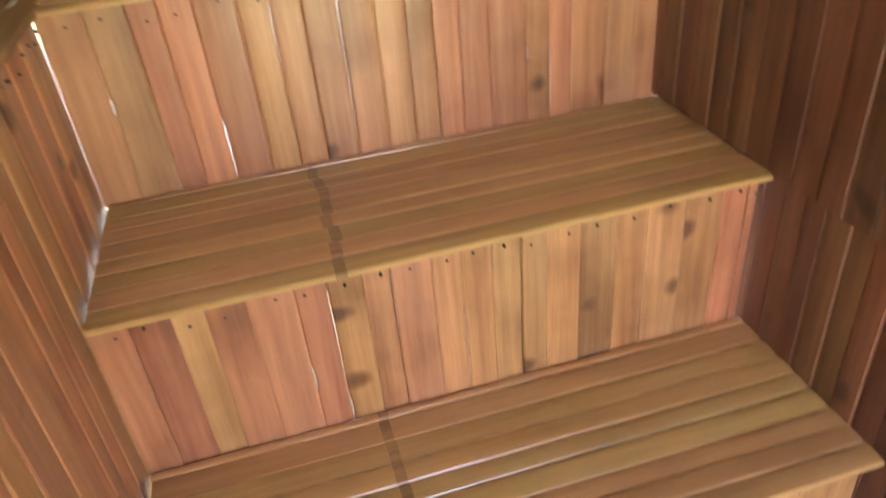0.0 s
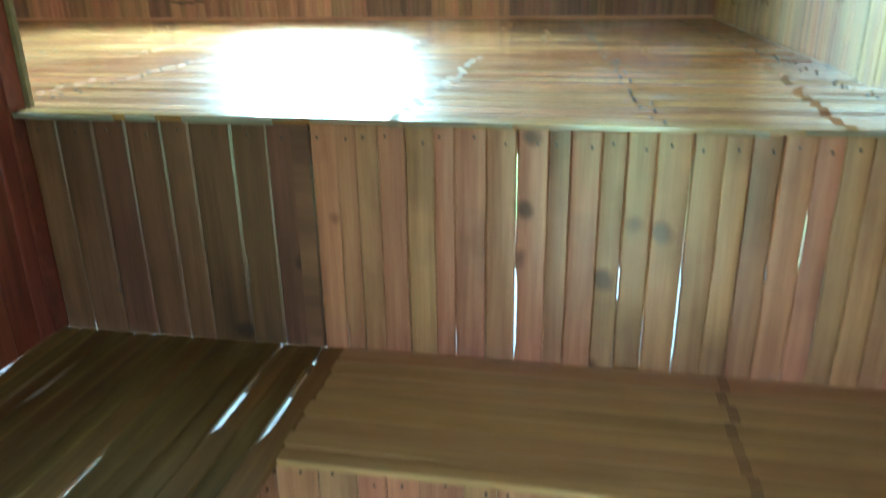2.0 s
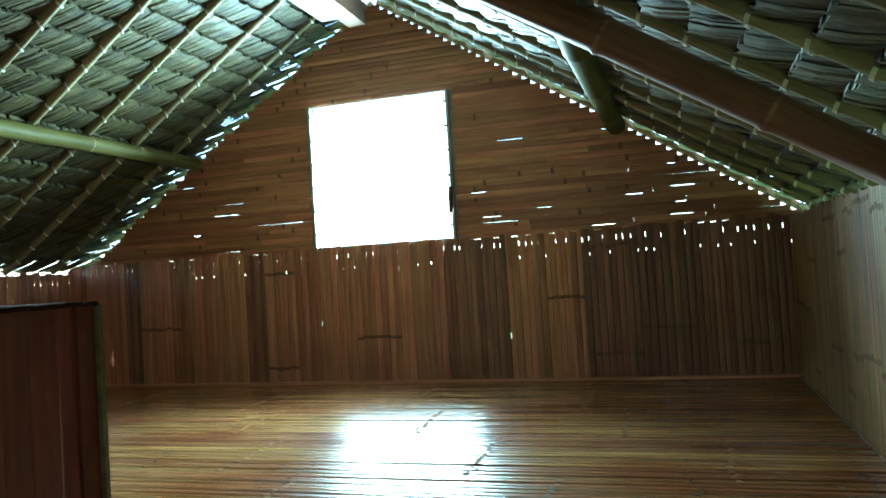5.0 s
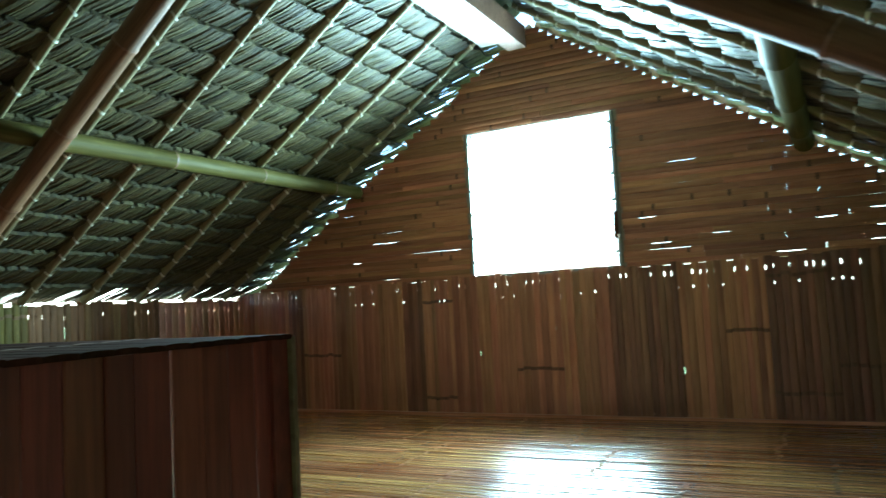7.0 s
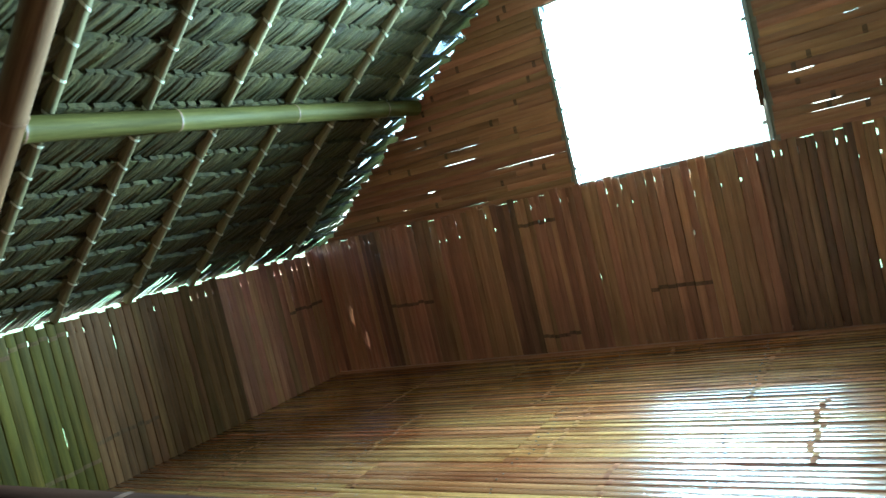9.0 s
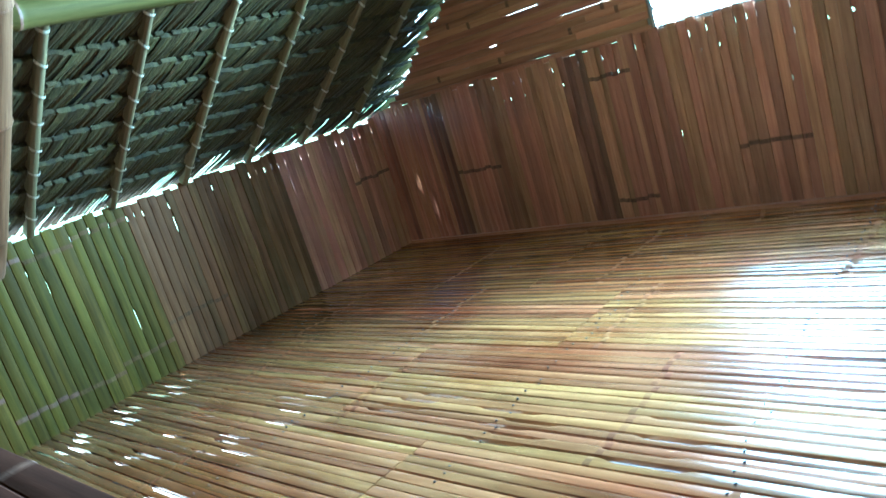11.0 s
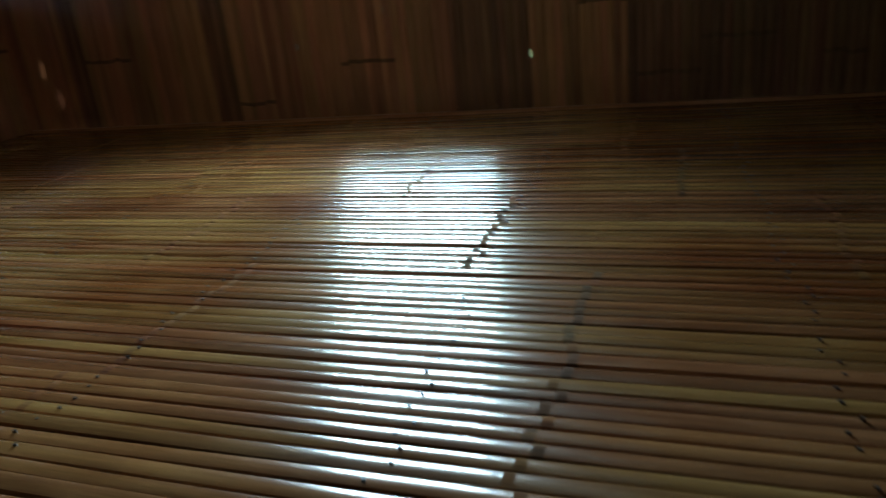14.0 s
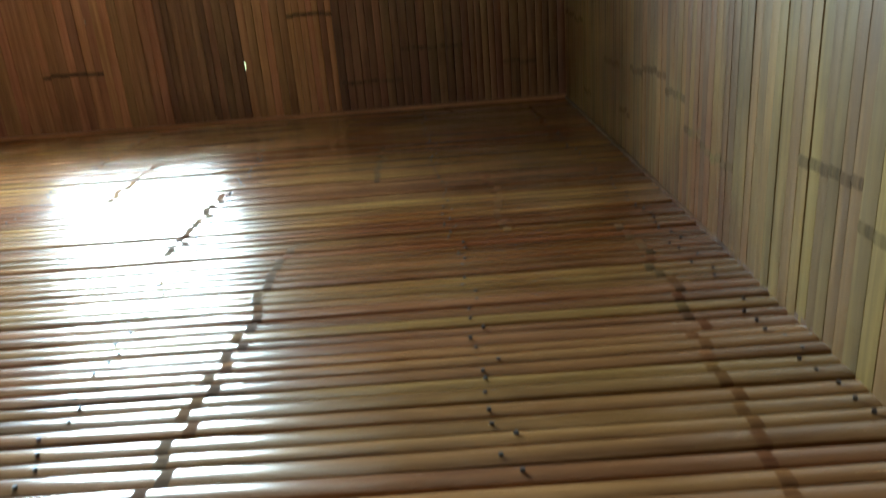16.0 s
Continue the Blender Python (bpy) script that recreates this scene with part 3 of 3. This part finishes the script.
    return floor


loft_floor()

# ---- stairs ----


def planks(thing, name, p0, p1, out, low, high, width, seed, tones=(RED_PLANK, RED_PLANK, RED_PLANK, TAN_PLANK), nodes=0.03, arch=0.0014, nails=True, loose=0.25, slit=(0.0015, 0.0045), thick=0.01):
    """Upright planks of a riser or side, with nail heads near the top edge."""
    rng = random.Random(seed)
    p0, p1, out = Vector((*p0, 0)), Vector((*p1, 0)), Vector((*out, 0)).normalized()
    run, total, s = (p1 - p0).normalized(), (p1 - p0).length, 0.0
    heads = Heap()
    while s < total - 0.006:
        w = min(width * rng.uniform(0.72, 1.2), total - s)
        if total - s - w < 0.012:
            w = total - s
        mid = p0 + run * (s + w / 2)
        knots = [rng.uniform(0.05, high - low - 0.05)] if rng.random() < nodes else []
        notches = []
        if rng.random() < loose:
            e = rng.uniform(0, 0.5) * (high - low) if rng.random() < 0.4 else 0.0
            notches.append((e, e + rng.uniform(0.06, 0.6) * (high - low - e), rng.uniform(*slit), 1))
        me = slat_mesh(name, high - low, w + 0.0004, arch, thick, [rng.choice(tones), PLANK_KNOT], knots, rng, wave=0.0008, pinch=0.01, step=0.12, notches=notches)
        m = axes((mid.x, mid.y, low), (run.x * rng.uniform(-0.002, 0.002), run.y * rng.uniform(-0.002, 0.002), 1), out)
        m.translation += out * rng.uniform(-0.003, 0.002)
        part(name, me, thing, m)
        if nails:
            for zz in (high - 0.03,):
                c = mid + out * (arch + 0.0025) + run * rng.uniform(-0.01, 0.01)
                r, zz = 0.0028, zz + rng.uniform(-0.008, 0.008)
                ring = [c + run * (r * math.cos(t * math.pi / 3)) + Vector((0, 0, zz + r * math.sin(t * math.pi / 3))) for t in range(6)]
                back = [q - out * 0.01 for q in ring]
                heads.add(ring + back, [(0, 1, 2, 3, 4, 5), (5, 4, 3, 2, 1, 0)] + [(j, j + 6, (j + 1) % 6 + 6, (j + 1) % 6) for j in range(6)])
        s += w
    if nails:
        part("nail", heads.build("nail", [NAIL]), thing, kind="stuff")


def tread(thing, x0, x1, y0, y1, z, seed, marks, width=0.045, lengthwise=True, slits=0.0, mats=(TREAD_BAMBOO, TREAD_NODE), arch=0.0022):
    rng = random.Random(seed)
    a0, a1 = (y0, y1) if lengthwise else (x0, x1)
    a = a0
    while a < a1 - 0.006:
        w = min(width * rng.uniform(0.85, 1.15), a1 - a)
        if a1 - a - w < 0.012:
            w = a1 - a
        base = x0 if lengthwise else y0
        L = (x1 - x0) if lengthwise else (y1 - y0)
        nodes = [q - base + rng.uniform(-0.006, 0.006) for q in marks]
        nodes = [q for q in nodes if 0.03 < q < L - 0.03]
        notches = []
        for q in range(4):
            if rng.random() < slits:
                c = rng.uniform(0.1 + 0.22 * q, 0.24 + 0.22 * q) * L
                notches.append((c, min(c + rng.uniform(0.06, 0.18) * L, L - 0.02), rng.uniform(0.007, 0.013), 1))
        me = slat_mesh("strip", L, w + 0.0006, arch, 0.006, list(mats), nodes, rng, wave=0.0012, pinch=0.02, step=0.16, notches=notches)
        o = (x0, a + w / 2, z - 0.007) if lengthwise else (a + w / 2, y0, z - 0.007)
        m = axes((o[0], o[1], o[2] + rng.uniform(-0.001, 0.001)), (1, 0, 0) if lengthwise else (0, 1, 0), (0, 0, 1))
        part("strip", me, thing, m)
        a += w


def stair_step(label, z, front, back, below, seed, marks, x0=STAIR_LEFT, x1=RIGHT - 0.012):
    step = tagged(new("stair_step"), label, "step", "stairs up to the loft")
    for y in (front + 0.03, back - 0.06):
        h = Heap()
        h.box((x0 + 0.01, y, z - 0.06), (x1 - 0.01, y + 0.035, z - 0.014))
        part("bearer", h.build("bearer", [DARK_POLE]), step)
    tread(step, x0 - 0.004, x1 + 0.02, front - 0.012, back + 0.008, z, seed, marks)
    planks(step, "riser_plank", (x0 - 0.012, front + 0.012), (x1 + 0.012, front + 0.012), (0, -1), max(0.001, below - 0.016), z - 0.014, 0.06, seed + 50)
    return step


stair_step("lowest stair step of tan bamboo strips over red planks", TREAD1, FACE1, FACE2, 0.004, 41, [0.09])
stair_step("middle stair step of tan bamboo strips over red planks", TREAD2, FACE2, FACE3, TREAD1 + 0.002, 42, [0.075])
stair_step("upper stair step of tan bamboo strips over red planks", TREAD3, FACE3, 1.595, TREAD2 + 0.002, 43, [0.43])

# the high riser up to the loft
h = Heap()
h.box((BOX_X, 1.625, LOFT - 0.07), (RIGHT - 0.01, 1.665, LOFT - 0.02))
riser = tagged(new("loft_riser", h.build("bearer", [DARK_POLE])), "tall red-brown plank riser below the loft edge", "riser")
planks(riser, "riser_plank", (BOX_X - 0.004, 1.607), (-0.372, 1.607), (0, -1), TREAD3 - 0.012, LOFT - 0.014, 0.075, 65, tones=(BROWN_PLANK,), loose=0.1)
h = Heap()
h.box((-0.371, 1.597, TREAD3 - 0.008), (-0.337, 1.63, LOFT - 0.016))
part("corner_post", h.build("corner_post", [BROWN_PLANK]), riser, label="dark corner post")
planks(riser, "riser_plank", (-0.336, 1.607), (RIGHT + 0.012, 1.607), (0, -1), TREAD3 - 0.012, LOFT - 0.014, 0.05, 61, tones=(RED_PLANK,), loose=0.4)

# the landing beside the upper step
landing = tagged(new("landing"), "grey-brown bamboo strip landing with light between the strips", "landing")
for y in (-0.5, 0.35, 1.5):
    h = Heap()
    h.box((BOX_X + 0.01, y, TREAD3 - 0.07), (STAIR_LEFT - 0.02, y + 0.04, TREAD3 - 0.014))
    part("bearer", h.build("bearer", [DARK_POLE]), landing)
tread(landing, BOX_X - 0.012, STAIR_LEFT + 0.003, BACK + 0.002, 1.598, TREAD3, 44, [0.9, 0.3], width=0.047, lengthwise=False, slits=0.6, mats=(PALE_BAMBOO, WALL_NODE))
planks(landing, "side_plank", (STAIR_LEFT - 0.012, BACK + 0.002), (STAIR_LEFT - 0.012, FACE3 + 0.02), (1, 0), 0.004, TREAD3 - 0.014, 0.055, 62)

# the raised platform beyond the landing
h = Heap()
h.box((BOX_X - 0.05, 1.575, TREAD3 - 0.01), (BOX_X - 0.006, BOX_BACK, BOX_TOP - 0.012))
platform = tagged(new("raised_platform", h.build("corner_post", [PLATFORM_PLANK])), "waist-high raised platform with dark red plank side and bamboo strip top", "platform")
h = Heap()
h.box((BOX_X - 0.02, 1.622, TREAD3 - 0.01), (BOX_X + 0.004, 1.634, BOX_TOP - 0.012))
part("corner_trim", h.build("corner_trim", [POLE]), platform, label="pale bamboo corner trim")
planks(platform, "side_plank", (BOX_X - 0.012, BACK + 0.002), (BOX_X - 0.012, 1.575), (1, 0), TREAD3 - 0.01, BOX_TOP - 0.016, 0.068, 63, tones=(PLATFORM_PLANK,), nails=False, loose=0.35, slit=(0.004, 0.008), thick=0.003)
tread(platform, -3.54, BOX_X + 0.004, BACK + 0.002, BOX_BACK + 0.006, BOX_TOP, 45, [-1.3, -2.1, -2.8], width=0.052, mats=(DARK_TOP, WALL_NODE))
planks(platform, "back_plank", (-3.5, BOX_BACK - 0.012), (BOX_X - 0.052, BOX_BACK - 0.012), (0, 1), LOFT - 0.01, BOX_TOP - 0.016, 0.085, 64, tones=(PLATFORM_PLANK,), nails=False)

# ---- roof ----
CS = {k: 1 / math.hypot(1, v) for k, v in SLOPES.items()}
SN = {k: v * CS[k] for k, v in SLOPES.items()}
REACH = {-1: 2.64, 1: 2.9}
BAY, ROW = 0.35, 0.13
BAYS = [2.42 + BAY * k for k in range(-11, 7)]


def slope_point(side, s, y, off=0.0):
    """side -1 or 1; s metres down from the ridge; off metres outwards."""
    return Vector((RIDGE_X + side * (s * CS[side] + off * SN[side]), y, RIDGE_Z - s * SN[side] + off * CS[side]))


def shingle(side, s, y0, y1, rng):
    """One bay of folded leaves: blades hang down the slope and outwards, aslant, their folds towards the room."""
    h = Heap()
    n = max(6, int((y1 - y0) / 0.0175))
    lean = rng.uniform(0.045, 0.075)
    for k in range(n):
        y = y0 + (y1 - y0) * (k + rng.uniform(0.2, 0.8)) / n
        w = 0.0145 * rng.uniform(0.75, 1.25)
        ds, lift = rng.uniform(-0.008, 0.008), rng.uniform(-0.003, 0.004)
        sag = 0.007 * math.sin(math.pi * (y - y0) / (y1 - y0))
        rows = [(-0.004, 0.016, 0), (0.0, -0.001, 0), (0.05, 0.004, 0.35), (0.115, 0.02, 0.8), (0.175, 0.036, 1.0)]
        verts = []
        tw = rng.uniform(-0.006, 0.006)
        for a, off, f in rows:
            yy = y - lean * f
            for e, edge in ((-1, tw), (0, 0.004), (1, -tw)):
                verts.append(slope_point(side, s + a + ds + sag, yy + e * w * (1 - 0.25 * f), off + lift - edge * (0.4 + f)))
        faces = []
        for r in range(len(rows) - 1):
            for c in range(2):
                q = (r * 3 + c, r * 3 + c + 1, (r + 1) * 3 + c + 1, (r + 1) * 3 + c)
                faces.append(q if side > 0 else q[::-1])
        h.add(verts, faces)
    return h


def roof(side, label, seed):
    rng = random.Random(seed)
    # solid sheet outside the leaves, added to stop sky light leaking in
    lo, hi = (slope_point(side, 0.0, 0, 0.055), slope_point(side, REACH[side], 0, 0.075))
    y0, y1 = BACK - 0.3, GABLE + 0.02
    vs = []
    for y in (y0, y1):
        for p in (lo, hi):
            vs += [(p.x, y, p.z), (p.x, y, p.z + 0.03)]
    h = Heap()
    h.add(vs, [(0, 2, 6, 4), (1, 5, 7, 3), (0, 1, 3, 2), (4, 6, 7, 5), (0, 4, 5, 1), (2, 3, 7, 6)])
    name = "roof_left" if side < 0 else "roof_right"
    top = tagged(new(name, h.build(name, [THATCH_BACK])), label, "roof", kind="structure")
    leaf = THATCH if side < 0 else LIT_THATCH
    rest, ties = Heap(), Heap()
    s = 0.06
    while s < REACH[side] - 0.05:
        for k in range(len(BAYS) - 1):
            a, b = BAYS[k], BAYS[k + 1]
            piece = shingle(side, s, a + 0.004, b + 0.012, rng)
            if a > 2.1 and s < 2.75:
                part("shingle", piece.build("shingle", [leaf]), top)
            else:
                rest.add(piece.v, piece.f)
            # a tie round the batten at each row
            c = BAYS[k]
            r, wd = 0.022, 0.0055
            ring = []
            tilt = rng.uniform(0.004, 0.016)
            for t in range(9):
                ang = math.pi * t / 8
                for e in (-wd, wd):
                    ring.append(slope_point(side, s + 0.012 + e + tilt * math.cos(ang), c + r * math.cos(ang), -0.006 - r * 0.95 * math.sin(ang)))
            fc = [(2 * t, 2 * t + 1, 2 * t + 3, 2 * t + 2) for t in range(8)]
            ties.add(ring, fc if side < 0 else [f[::-1] for f in fc])
        s += ROW * rng.uniform(0.94, 1.06)
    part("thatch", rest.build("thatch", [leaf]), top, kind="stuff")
    part("tie", ties.build("tie", [TIE]), top, label="pale ties round the battens", kind="stuff")
    down = Vector((side * CS[side], 0, -SN[side]))
    inn = Vector((-side * SN[side], 0, -CS[side]))
    for c in BAYS:
        me = slat_mesh("batten", REACH[side], 0.036 * rng.uniform(0.85, 1.1), 0.016, 0.006, [POLE, WALL_NODE], [], rng, wave=0.004, pinch=0.12, step=0.25)
        o = slope_point(side, 0.02, c, -0.006)
        part("batten", me, top, axes(o, down, inn))
    return top


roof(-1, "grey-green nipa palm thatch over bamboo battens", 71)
roof(1, "nipa palm thatch over bamboo battens, coloured paler for its light", 72)


# unseen cap over the ridge gap, added to keep the sun out
h = Heap()
y0, y1 = BACK - 0.3, GABLE + 0.02
cap = []
for y in (y0, y1):
    for e in (0.0, 0.05):
        cap += [slope_point(-1, 0.3, y, 0.1 + e), (RIDGE_X, y, RIDGE_Z + 0.14 + e), slope_point(1, 0.3, y, 0.1 + e)]
h.add(cap, [(0, 1, 7, 6), (1, 2, 8, 7), (3, 9, 10, 4), (4, 10, 11, 5), (0, 6, 9, 3), (2, 5, 11, 8), (0, 3, 4, 1), (1, 4, 5, 2), (6, 7, 10, 9), (7, 8, 11, 10)])
tagged(new("roof_cap", h.build("roof_cap", [THATCH_BACK])), "unseen cap over the ridge, added to block the sun", "roof", kind="structure")


def culm(name, label, a, b, radius, mats, seed, gap=0.42):
    a, b = Vector(a), Vector(b)
    ob = new(name, pole_mesh(name, (b - a).length, radius, mats, random.Random(seed), gap))
    up = Vector((0, 0, 1)) if abs((b - a).normalized().z) < 0.9 else Vector((1, 0, 0))
    ob.matrix_basis = axes(a, b - a, up)
    return tagged(ob, label, "beam", kind="structure")


def under(side, s, y, drop):
    return slope_point(side, s, y, -drop)


PURLIN_S, PURLIN_R = {-1: 1.5, 1: 1.66}, {-1: 0.043, 1: 0.052}
for side in (-1, 1):
    culm("purlin", "round green-brown bamboo purlin under the thatch", under(side, PURLIN_S[side], BACK, 0.062), under(side, PURLIN_S[side], GABLE - 0.03, 0.062), PURLIN_R[side], [PURLIN, WALL_NODE], 81 + side, 0.55)
    for y in (2.2, -0.6):
        culm("rafter", "dark thick bamboo rafter under the purlin", under(side, -0.02, y, 0.145), under(side, 2.6, y, 0.145), 0.047, [DARK_POLE, WALL_NODE], 85 + side, 0.5)
h = Heap()
h.box((RIDGE_X - 0.16, BACK, RIDGE_Z - 0.235), (RIDGE_X - 0.04, GABLE - 0.30, RIDGE_Z - 0.125))
tagged(new("ridge_beam", h.build("ridge_beam", [PALE_TIMBER])), "pale grey squared ridge timber", "beam", kind="structure")
h = Heap()
h.box((RIDGE_X - 0.036, BACK, RIDGE_Z - 0.26), (RIDGE_X + 0.07, GABLE - 0.22, RIDGE_Z - 0.14))
tagged(new("ridge_beam", h.build("ridge_beam", [TIMBER])), "reddish squared ridge timber", "beam", kind="structure")

# gable skirting strip, and one added for the right wall's reddish foot line
for nm, p, q in (("baseboard_1", (LEFT + 0.02, GABLE - 0.03), (RIGHT - 0.014, GABLE - 0.012)), ("baseboard_2", (RIGHT - 0.018, 1.63), (RIGHT - 0.008, GABLE - 0.03))):
    h = Heap()
    toe, top = (0.0, 0.014) if nm == "baseboard_1" else (0.014, 0.006)
    plan = [(p[0] - toe, p[1]), (q[0] - toe, p[1]), (q[0], q[1]), (p[0], q[1])]
    h.add([(x, y, LOFT + e) for e in (-0.004, top) for x, y in plan],
          [(0, 3, 2, 1), (4, 5, 6, 7), (0, 1, 5, 4), (1, 2, 6, 5), (2, 3, 7, 6), (3, 0, 4, 7)])
    tagged(new(nm, h.build(nm, [WALL_BAMBOO if nm == "baseboard_1" else BROWN_PLANK])), "thin brown strip along the wall foot", "baseboard", kind="structure")

# posts that carry the hut
for x, y in ((LEFT - 0.1, GABLE + 0.12), (RIGHT + 0.12, GABLE + 0.12), (-1.43, GABLE + 0.14), (LEFT - 0.08, 1.5), (RIGHT + 0.12, 1.5)):
    culm("post", "bamboo post carrying the raised hut", (x, y, 0.0), (x, y, 2.25), 0.055, [POLE, WALL_NODE], 91)
